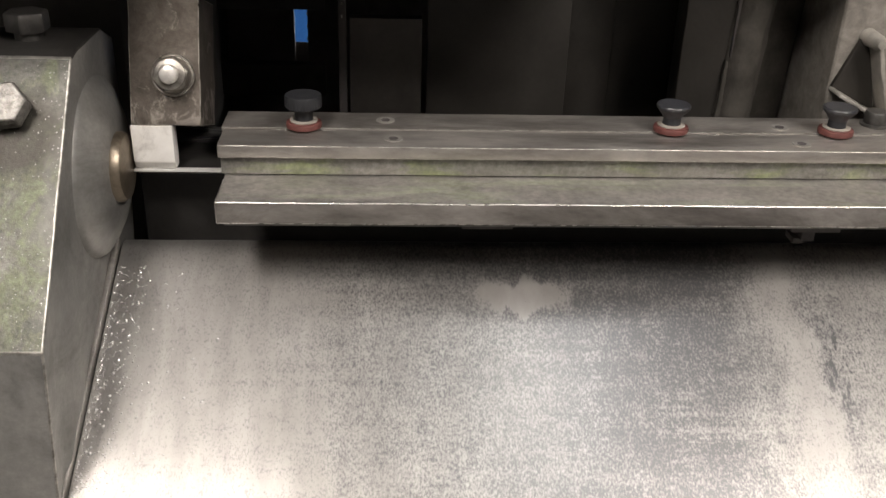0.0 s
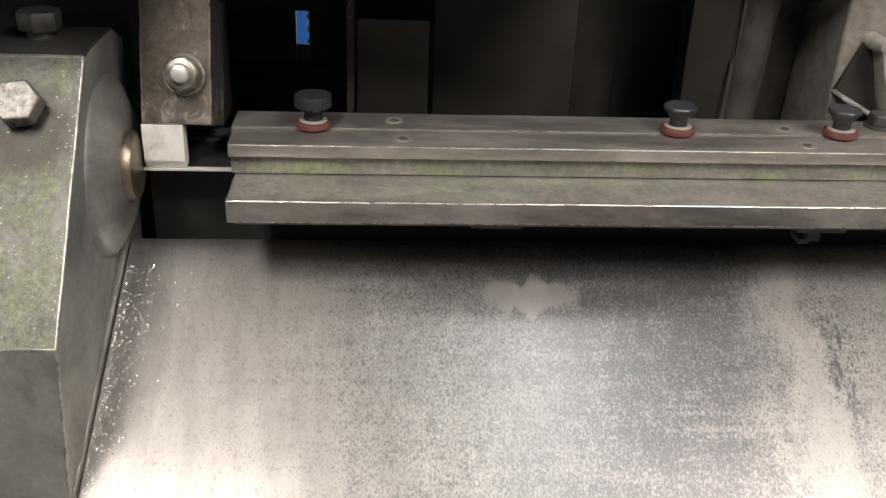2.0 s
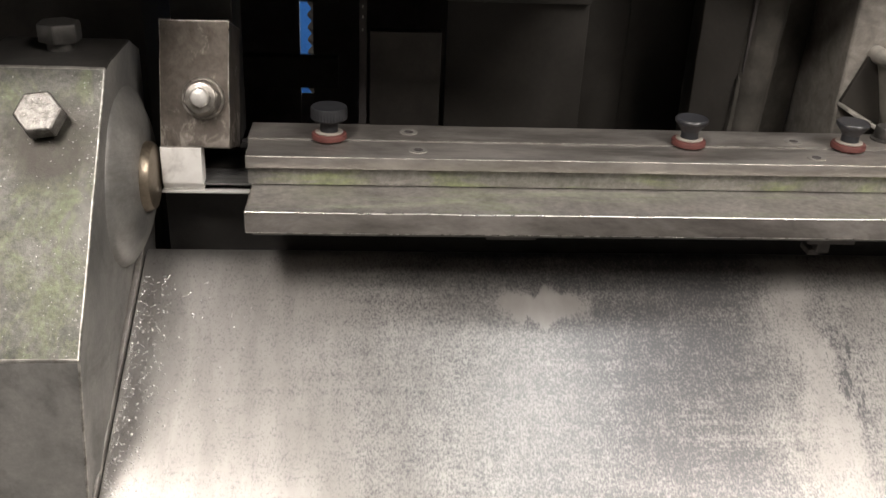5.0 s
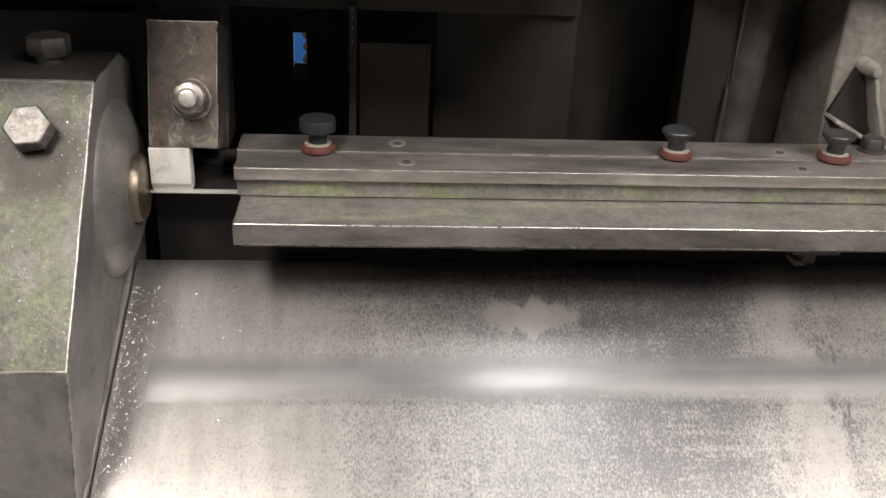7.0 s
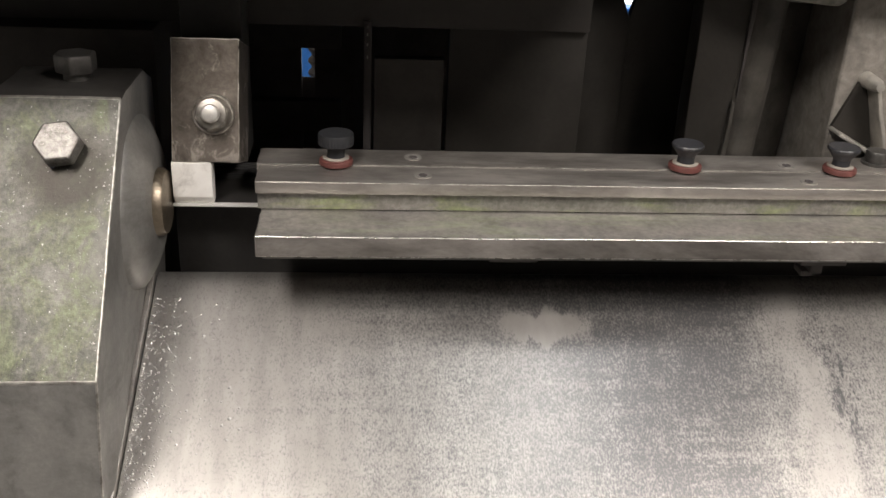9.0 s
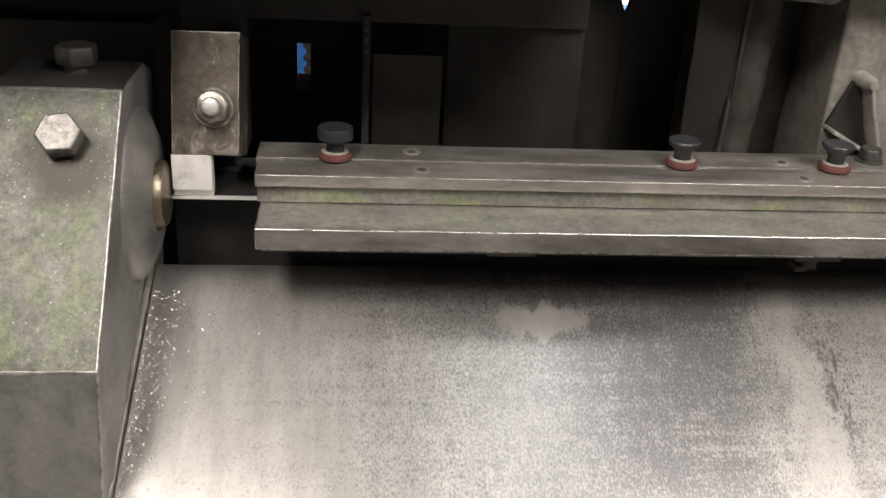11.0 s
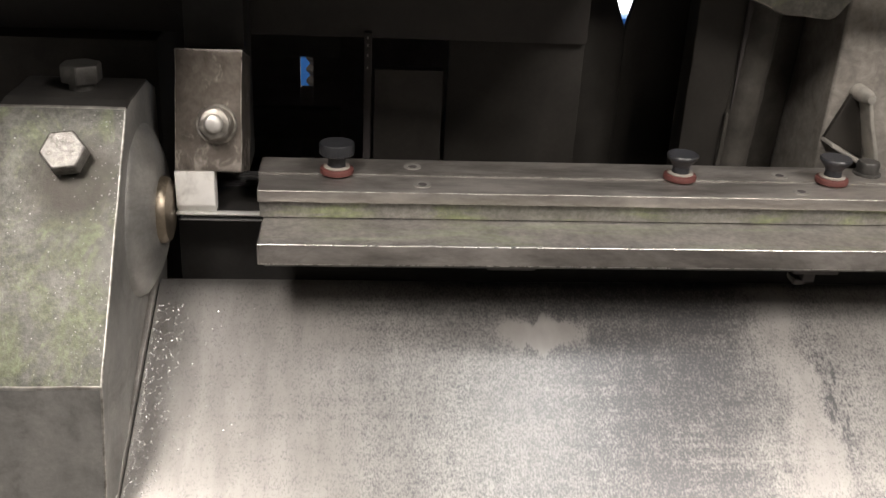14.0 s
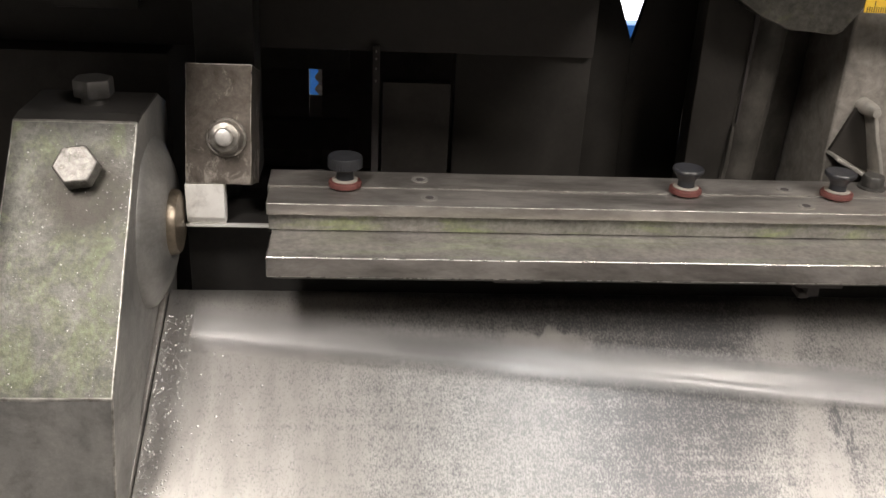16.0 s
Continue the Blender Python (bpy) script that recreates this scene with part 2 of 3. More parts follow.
SCRAPED = worn("scraped_brown_edge", (0.16, 0.14, 0.12), (0.62, 0.58, 0.52), 0.9, 0.25, 0.45, 160, (0.06, 0.05, 0.04), 0.7)
SCRAPED_GREY = worn("scraped_grey_edge", (0.22, 0.21, 0.19), (0.62, 0.60, 0.56), 0.8, 0.28, 0.45, 120, (0.12, 0.12, 0.10), 0.8)
DARKBOLT = worn("dark_bolt_steel", (0.05, 0.048, 0.045), (0.11, 0.106, 0.10), 0.5, 0.4, 0.5, 90)
TOOL = worn("pale_ground_steel", (0.80, 0.78, 0.74), (0.90, 0.885, 0.85), 0.15, 0.35, 0.5, 48, (0.2, 0.175, 0.145), 0.6)
KNIFE = plain("ground_knife_steel", (0.85, 0.84, 0.82), 0.4, 0.5, 500, 0.15, 0.05)
STRIP = brushed_strip()
BRONZE = worn("worn_bronze", (0.20, 0.165, 0.12), (0.34, 0.285, 0.22), 0.8, 0.28, 0.42, 70, stain_amount=0.4)
BLACK = worn("black_machine_iron", (0.09, 0.08, 0.075), (0.15, 0.135, 0.125), 0.1, 0.55, 0.75, 24, (0.012, 0.011, 0.01), 0.5)
BEAM = worn("dark_brown_beam", (0.028, 0.025, 0.022), (0.046, 0.041, 0.037), 0.0, 0.55, 0.75, 20, (0.02, 0.018, 0.017), 0.5)
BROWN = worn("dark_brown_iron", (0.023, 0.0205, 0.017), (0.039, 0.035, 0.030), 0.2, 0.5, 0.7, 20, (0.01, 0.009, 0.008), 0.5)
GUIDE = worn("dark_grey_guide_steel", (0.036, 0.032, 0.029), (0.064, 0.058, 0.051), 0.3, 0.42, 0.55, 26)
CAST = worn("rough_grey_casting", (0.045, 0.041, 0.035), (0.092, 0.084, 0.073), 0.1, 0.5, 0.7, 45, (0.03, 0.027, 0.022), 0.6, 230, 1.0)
# Paler copy of the casting tone, for the side that catches light.
LIT_CAST = worn("lit_pale_casting", (0.19, 0.175, 0.157), (0.33, 0.306, 0.273), 0.1, 0.5, 0.7, 70, (0.08, 0.072, 0.06), 0.5, 200, 0.7)
KNOB = plain("black_knurled_plastic", (0.024, 0.025, 0.028), 0.42, 0.0, 250, 0.3, 0.3)
RED = plain("red_plastic_washer", (0.125, 0.044, 0.038), 0.5, 0.0, 160, 0.35)
CREAM = plain("cream_felt", (0.31, 0.285, 0.25), 0.7)
PALE = plain("pale_worn_metal", (0.42, 0.40, 0.36), 0.45, 0.4, 90, 0.5)
HOLE = plain("dark_hole", (0.06, 0.053, 0.052), 0.8)
SCREW = plain("dull_screw_steel", (0.40, 0.385, 0.36), 0.4, 0.6)
# Sheet tone lightened, making up for light that doesn't reach the opening.
LIFTED_SHEET = worn("lifted_brown_sheet", (0.20, 0.175, 0.165), (0.32, 0.285, 0.265), 0.0, 0.75, 0.9, 16)
BLUE = plain("blue_paint", (0.035, 0.19, 0.62), 0.5)
YELLOW = plain("yellow_ruler_paint", (0.78, 0.50, 0.05), 0.5)
INK = plain("black_print", (0.02, 0.02, 0.02), 0.6)
WALL = plain("white_wall_paint", (0.74, 0.73, 0.70), 0.8, 0, 12, 0.15)
GREYWALL = plain("grey_wall_paint", (0.18, 0.173, 0.166), 0.8, 0, 12, 0.15)
CONCRETE = worn("grey_concrete", (0.20, 0.195, 0.19), (0.32, 0.31, 0.30), 0.0, 0.7, 0.85, 5)
TUBE = glow("lit_tube", (1.0, 0.95, 0.88), 6.0)
BACK_GLOW = glow("white_glow_behind", (0.95, 0.97, 1.0), 3.0)
# Near-white, so that each drop shows as a painted glint.
GLINT_WHITE = plain("oil_glint_white", (0.95, 0.93, 0.90), 0.12, 0.6, 300, 0.1, 0.0)
CHUTE = chute_steel()


# ---- mesh helpers ----
def link_mesh(name, bm, material, parent=None, label="", smooth=35):
    me = bpy.data.meshes.new(name)
    bmesh.ops.recalc_face_normals(bm, faces=bm.faces)
    bm.to_mesh(me)
    bm.free()
    for k in material if isinstance(material, tuple) else (material,):
        me.materials.append(k)
    if smooth:
        me.shade_smooth()
        me.set_sharp_from_angle(angle=radians(smooth))
    ob = new(name, me)
    if parent:
        ob.parent = parent
    if label:
        ob["label"] = label
    return ob


def part(name, bm, material, parent, label=""):
    return link_mesh(name, bm, material, parent, label)


def thing(name, label, category, group="", at=None, kind=""):
    ob = new(name)
    ob.empty_display_size = 0.02
    if at is not None:
        ob.matrix_world = at
    return tagged(ob, label, category, group, kind)


def block(x0, x1, y0, y1, z0, z1, edge=0.0008, seg=2, m=None, worn_edge=False):
    bm = bmesh.new()
    bmesh.ops.create_cube(bm, size=1)
    bmesh.ops.transform(bm, matrix=Matrix.LocRotScale(((x0 + x1) / 2, (y0 + y1) / 2, (z0 + z1) / 2), None, (x1 - x0, y1 - y0, z1 - z0)), verts=bm.verts)
    if edge:
        bmesh.ops.bevel(bm, geom=bm.edges[:], offset=edge, segments=seg, affect="EDGES", profile=0.6, material=1 if worn_edge else -1)
    if m is not None:
        bmesh.ops.transform(bm, matrix=m, verts=bm.verts)
    return bm


def prism(profile, x0, x1, edge=0.0008, seg=2, worn_edge=False):
    """A profile of (y, z) points, drawn out along x."""
    bm = bmesh.new()
    a = [bm.verts.new((x0, y, z)) for y, z in profile]
    b = [bm.verts.new((x1, y, z)) for y, z in profile]
    bm.faces.new(a)
    bm.faces.new(b[::-1])
    for i in range(len(a)):
        k = (i + 1) % len(a)
        bm.faces.new((a[i], b[i], b[k], a[k]))
    bmesh.ops.recalc_face_normals(bm, faces=bm.faces)
    if edge:
        bmesh.ops.bevel(bm, geom=bm.edges[:], offset=edge, segments=seg, affect="EDGES", profile=0.5, material=1 if worn_edge else -1)
    return bm


def slab(points, y0, y1, edge=0.001):
    """A polygon of (x, z) points, drawn out along y."""
    bm = prism([(x, z) for x, z in points], y0, y1, edge)
    bmesh.ops.transform(bm, matrix=Matrix(((0, 1, 0, 0), (1, 0, 0, 0), (0, 0, 1, 0), (0, 0, 0, 1))), verts=bm.verts)
    return bm


def column(points, z0, z1, edge=0.001):
    """A polygon of (x, y) points, drawn out upwards."""
    bm = prism(points, z0, z1, edge)
    bmesh.ops.transform(bm, matrix=Matrix(((0, 1, 0, 0), (0, 0, 1, 0), (1, 0, 0, 0), (0, 0, 0, 1))), verts=bm.verts)
    return bm


def nicked(bm, size, scale=60.0, cut=0.012):
    """Splits long edges and moves the points a little, for an edge that is knocked and worn."""
    for _ in range(5):
        long = [e for e in bm.edges if e.calc_length() > cut]
        if not long:
            break
        bmesh.ops.subdivide_edges(bm, edges=long, cuts=1, use_grid_fill=True)
    for v in bm.verts:
        v.co += noise.noise_vector(v.co * scale) * size
    return bm


def turned(profile, seg=40, m=None, ripple=0.0, teeth=0, band=(0, 0)):
    """A profile of (radius, height) points, turned round z; teeth knurl it between two heights."""
    bm = bmesh.new()
    rings = []
    for r, h in profile:
        ring = []
        for i in range(seg):
            a = 2 * math.pi * i / seg
            rr = r * (1 - ripple * (i % 2)) if teeth and band[0] <= h <= band[1] else r
            ring.append(bm.verts.new((rr * math.cos(a), rr * math.sin(a), h)))
        rings.append(ring)
    for p, q in zip(rings, rings[1:]):
        for i in range(seg):
            k = (i + 1) % seg
            bm.faces.new((p[i], p[k], q[k], q[i]))
    bm.faces.new(rings[0][::-1])
    bm.faces.new(rings[-1])
    if m is not None:
        bmesh.ops.transform(bm, matrix=m, verts=bm.verts)
    return bm


def hexagon(flat, h0, h1, m=None, spin=0.0):
    """A hexagon head with a chamfered crown."""
    bm = bmesh.new()
    r = flat / math.sqrt(3)
    rings = []
    for f, h in ((0.97, h0), (1.0, h0 + 0.0008), (1.0, h1 - 0.0013), (0.96, h1 - 0.0003), (0.93, h1)):
        rings.append([bm.verts.new((f * r * math.cos(radians(60 * i + spin)), f * r * math.sin(radians(60 * i + spin)), h)) for i in range(6)])
    for p, q in zip(rings, rings[1:]):
        for i in range(6):
            k = (i + 1) % 6
            bm.faces.new((p[i], p[k], q[k], q[i]))
    bm.faces.new(rings[0][::-1])
    bm.faces.new(rings[-1])
    bmesh.ops.bevel(bm, geom=bm.edges[:], offset=0.0005, segments=2, affect="EDGES")
    if m is not None:
        bmesh.ops.transform(bm, matrix=m, verts=bm.verts)
    return bm


def joined(*bms):
    out = bmesh.new()
    for b in bms:
        me = bpy.data.meshes.new("tmp")
        b.to_mesh(me)
        b.free()
        out.from_mesh(me)
        bpy.data.meshes.remove(me)
    return out


# ---- the workshop round the machine ----
def room():
    tagged(link_mesh("floor", block(-3, 3.4, -2.6, 3.2, -0.1, 0, 0), CONCRETE), "grey concrete workshop floor under the machine", "floor", kind="structure")
    tagged(link_mesh("ceiling", block(-3, 3.4, -2.6, 3.2, 2.6, 2.7, 0), WALL), "white painted workshop ceiling", "ceiling", kind="structure")
    # Unseen wall; its grey is set so that falling strips reflect dark.
    tagged(link_mesh("wall_south", block(-3, 3.4, -2.7, -2.6, 0, 2.6, 0), GREYWALL), "unseen workshop wall, greyed to keep reflections dark", "wall", kind="structure")
    tagged(link_mesh("wall_west", block(-3.1, -3, -2.6, 3.2, 0, 2.6, 0), WALL), "plain white painted workshop wall", "wall", kind="structure")
    tagged(link_mesh("wall_east", block(3.4, 3.5, -2.6, 3.2, 0, 2.6, 0), WALL), "plain white painted workshop wall", "wall", kind="structure")
    wall = joined(block(-3, 0.3, 3.2, 3.3, 0, 2.6, 0), block(1.6, 3.4, 3.2, 3.3, 0, 2.6, 0), block(0.3, 1.6, 3.2, 3.3, 0, 0.55, 0), block(0.3, 1.6, 3.2, 3.3, 2.1, 2.6, 0))
    tagged(link_mesh("wall_north", wall, WALL), "white painted workshop wall behind the machine", "wall", kind="structure")
    # Glowing panel added in place of a brightly lit white wall.
    win = thing("glow_panel_behind", "glowing panel standing in for the overexposed white behind the machine", "window", kind="structure")
    part("pane", block(0.34, 1.56, 3.24, 3.25, 0.59, 2.06, 0), BACK_GLOW, win, "glowing white sheet")
    part("glow_frame", joined(block(0.3, 0.34, 3.21, 3.29, 0.55, 2.1), block(1.56, 1.6, 3.21, 3.29, 0.55, 2.1), block(0.34, 1.56, 3.21, 3.29, 0.55, 0.59), block(0.34, 1.56, 3.21, 3.29, 2.06, 2.1)), WALL, win)
    for _, x, y, sx, sy, _, _ in LAMPS:
        w, d = sx / 2 + 0.01, sy / 2 + 0.01
        lamp = thing("ceiling_light", "unseen white fluorescent ceiling light, switched on", "ceiling light", "workshop ceiling lights")
        part("housing", block(x - w, x + w, y - d, y + d, 2.38, 2.6, 0.004), WALL, lamp)
        for k in (-0.5, 0.5):
            if sx > sy:
                tube = block(x - w + 0.03, x + w - 0.03, y + k * d - 0.02, y + k * d + 0.02, 2.35, 2.375, 0.008)
            else:
                tube = block(x + k * w - 0.02, x + k * w + 0.02, y - d + 0.03, y + d - 0.03, 2.35, 2.375, 0.008)
            part("tube", tube, TUBE, lamp, "glowing white tube")
    cab = thing("blue_cabinet", "bright blue painted metal cabinet behind the machine", "cabinet")
    part("body", block(-0.7, 1.3, 2.5, 2.57, 0.02, 0.802, 0.006), BLUE, cab)
    part("foot", block(-0.66, 1.26, 2.505, 2.565, 0.0, 0.02, 0.002), BLACK, cab)


room()


# ---- the machine ----
def machine_frame():
    f = thing("machine_frame", "black oily iron frame of a strip cutting machine", "machine frame", kind="structure")
    part("base", block(-0.5, 0.95, 0.66, 1.3, 0.0, 0.86, 0.004), BLACK, f)
    part("die_bed", block(-0.155, 0.66, 0.646, 0.673, 0.86, 1.0255, 0.001), SHADED_IRON, f, "dark bed under the knife, its black standing in for shade")
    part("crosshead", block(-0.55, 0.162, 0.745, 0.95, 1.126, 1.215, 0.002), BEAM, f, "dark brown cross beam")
    # Unseen beams, hood and roof, added to keep lamp light off the machine.
    part("shade_front_beam", block(-0.55, 0.20, 0.56, 0.95, 1.2155, 1.6, 0.004), BROWN, f)
    part("shade_left_hood", block(-0.55, -0.165, 0.50, 0.5595, 1.222, 1.6, 0.004), BROWN, f)
    part("shade_side_beam", block(0.2005, 1.0, 0.70, 1.26, 1.2155, 1.6, 0.004), BROWN, f)
    part("shade_roof", block(-0.55, 0.20, 0.951, 1.26, 1.3, 1.6, 0.004), BLACK, f)
    for z in (1.128, 1.122, 1.114, 1.104):
        part("bright_chip", block(-0.0162, -0.0152, 0.7370, 0.7378, z - 0.0010, z + 0.0010, 0.0002, 1, None), PALE, f)
    part("guide_strip", block(-0.0185, -0.0125, 0.7379, 0.7445, 0.86, 1.132, 0.0006), HOLE, f)
    part("left_column", block(-0.55, -0.176, 0.72, 1.18, 0.86, 1.1255, 0.003), GUIDE, f)
    part("end_wall", block(0.95, 1.0, 0.66, 1.26, 0.86, 1.215, 0.003), BLACK, f)
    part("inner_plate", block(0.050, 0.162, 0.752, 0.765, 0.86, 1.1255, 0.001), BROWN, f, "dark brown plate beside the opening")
    # Dark panels put in for the unlit void, with the open gap between.
    part("void_shade_panel", slab([(0.150, 0.86), (0.2075, 0.86), (0.2075, 1.127), (0.1730, 1.215), (0.150, 1.215)], 0.80, 0.81, 0.0004), BROWN, f)
    part("void_shade_panel", slab([(0.2077, 0.86), (0.262, 0.86), (0.262, 1.215), (0.2275, 1.215), (0.2077, 1.127)], 0.80, 0.81, 0.0004), BROWN, f)
    part("upper_step", block(-0.262, -0.198, 0.735, 0.7449, 1.155, 1.215, 0.002), GUIDE, f)
    # Added panels mask the cabinet behind, so that only slots show.
    part("rear_mask_panel", slab([(-0.55, 0.86), (-0.0975, 0.86), (-0.0975, 1.3), (-0.55, 1.3)], 1.2, 1.21, 0.0004), LIFTED_SHEET, f)
    for z0, z1 in ((0.86, 0.907), (0.925, 0.9565), (1.04, 1.3)):
        part("rear_mask_panel", block(-0.0990, -0.0700, 1.2102, 1.2106, z0, z1, 0.0), LIFTED_SHEET, f)
    part("rear_mask_panel", slab([(-0.0810, 0.86), (0.27, 0.86), (0.27, 1.3), (-0.0810, 1.3)], 1.2, 1.21, 0.0004), LIFTED_SHEET, f)
    part("rear_mask_panel", slab([(0.40, 0.86), (0.95, 0.86), (0.95, 1.3), (0.40, 1.3)], 1.2, 1.21, 0.0004), LIFTED_SHEET, f)
    return f


machine_frame()


def spindle():
    f = thing("threaded_spindle", "dark upright threaded spindle behind the machine", "spindle", at=pose(-0.0855, 1.45, 0))
    prof = []
    for i in range(130):
        prof.append((0.0155 + 0.0030 * math.sin(i * 2 * math.pi / 6), 0.80 + 0.0031 * i))
    part("thread", turned(prof, 28), BLACK, f)
    part("shaft", turned([(0.012, 0.02), (0.012, 0.80)], 24), BLACK, f)
    part("foot", turned([(0.06, 0.0), (0.06, 0.018), (0.02, 0.022)], 32), BLACK, f)
    return f


spindle()


def rocker():
    f = thing("rocker_lever", "black rocker lever with two cross bars behind the ram", "lever")
    part("upper_bar", block(-0.16, -0.04, 0.90, 0.915, 1.070, 1.10, 0.001), BLACK, f)
    part("lower_bar", block(-0.16, -0.04, 0.90, 0.915, 0.988, 1.018, 0.001), BLACK, f)
    part("upright", block(-0.175, -0.16, 0.90, 0.915, 0.90, 1.11, 0.001), BLACK, f)
    return f


ROCKER = rocker()


def hanging_rod():
    f = thing("hanging_bolt", "dark steel bolt hanging above the ram arm", "bolt", at=pose(-0.141, 0.74, 0))
    part("shank", turned([(0.0045, 1.130), (0.0045, 1.2155)], 24), DARKBOLT, f)
    part("collar", turned([(0.0062, 1.148), (0.0062, 1.153)], 24), DARKBOLT, f)
    return f


hanging_rod()


def clamp_bar():
    f = thing("clamp_bar", "long worn grey steel clamping bar with green paint traces", "clamp bar")
    x1 = 0.66
    rail = nicked(prism([(0.560, 1.0295), (0.560, 1.0145), (0.640, 1.0145), (0.640, 1.0295)], -0.0885, x1, 0.0008, 3, True), 0.0003, 90, 0.008)
    rail.normal_update()
    for face in rail.faces:
        if face.material_index == 0 and face.normal.z < 0.5:
            face.material_index = 2
    part("front_rail", rail, (LEDGE, EDGE, BAR), f, "worn steel ledge with faded green paint and a bright edge")
    part("under_strip", block(-0.0845, x1, 0.566, 0.60, 1.0105, 1.0143, 0.0005), SIDE, f)
    part("spacer", block(-0.0905, x1, 0.6045, 0.66, 1.0303, 1.0421, 0.0004), GREENBAR, f, "recessed strip with flaking green paint")
    part("front_top_bar", nicked(prism([(0.600, 1.0520), (0.600, 1.0434), (0.6325, 1.0434), (0.6325, 1.0520)], -0.0915, x1, 0.0006, 3, True), 0.00025, 90, 0.008), (BAR, SCRAPED_GREY), f)
    part("back_top_bar", nicked(prism([(0.6332, 1.0527), (0.6332, 1.0434), (0.6660, 1.0434), (0.6660, 1.0527)], -0.0935, x1, 0.0005, 2, True), 0.0002, 90, 0.008), (BAR, SCRAPED_GREY), f)
    for x, y, z in ((0.0235, 0.6155, 1.0520), (0.303, 0.614, 1.0520), (0.018, 0.650, 1.0527), (0.2985, 0.645, 1.0527)):
        s = part("countersunk_screw", turned([(0.0064, z - 0.0002), (0.0064, z + 0.0005), (0.0056, z + 0.0007), (0.0040, z + 0.0003)], 28, Matrix.Translation((x, y, 0))), SCREW, f, "worn grey screw head")
        part("socket", turned([(0.0034, z + 0.0002), (0.0034, z + 0.0006)], 6, Matrix.Translation((x, y, 0))), HOLE, s)
    part("guide_lug", block(0.069, 0.103, 0.578, 0.600, 1.0030, 1.0103, 0.0008), BLACK, f, "dark flat guide lug")
    lug = joined(block(0.292, 0.326, 0.578, 0.600, 1.0020, 1.0103, 0.0008), block(0.301, 0.310, 0.580, 0.598, 0.9945, 1.0018, 0.0012), block(0.296, 0.304, 0.582, 0.596, 0.9915, 0.9960, 0.0012, 2))
    part("guide_lug", lug, BLACK, f, "dark guide lug with a hooked foot")
    return f


clamp_bar()


def thumb_screw(x, y, kind):
    z = 1.0527
    f = thing("thumb_screw", ("black knurled thumb screw with a red washer" if kind == 0 else "scuffed black mushroom thumb screw with a red washer"), "thumb screw", "thumb screws on the clamp bar", pose(x, y, z))
    part("washer", turned([(0.0106, 0.0002), (0.0120, 0.0008), (0.0122, 0.0030), (0.0116, 0.0044), (0.0104, 0.0048)], 40), RED, f, "dull red plastic ring")
    part("felt", turned([(0.0094, 0.0046), (0.0096, 0.0054), (0.0078, 0.0060)], 32), CREAM, f)
    part("neck", turned([(0.0068, 0.005), (0.0062, 0.007), (0.0062, 0.0145)], 28), KNOB, f)
    if kind == 0:
        head = [(0.0062, 0.0140), (0.0118, 0.0146), (0.0126, 0.0154), (0.0126, 0.0222), (0.0119, 0.0233), (0.009, 0.0237), (0.004, 0.0234)]
        part("head", turned(head, 72, None, 0.035, 1, (0.015, 0.0224)), KNOB, f, "knurled black head")
    else:
        head = [(r, 0.0105 + 0.82 * (h - 0.011)) for r, h in ((0.0062, 0.0110), (0.0076, 0.0140), (0.0104, 0.0180), (0.0116, 0.0196), (0.0118, 0.0216), (0.0110, 0.0228), (0.006, 0.0226))]
        part("head", turned(head, 64, None, 0.02, 1, (0.0170, 0.0193)), SCUFFED, f, "scuffed tapered black head")
    return f


for x, y, k in ((-0.0375, 0.6345, 0), (0.2168, 0.6345, 1), (0.3340, 0.633, 1)):
    thumb_screw(x, y, k)


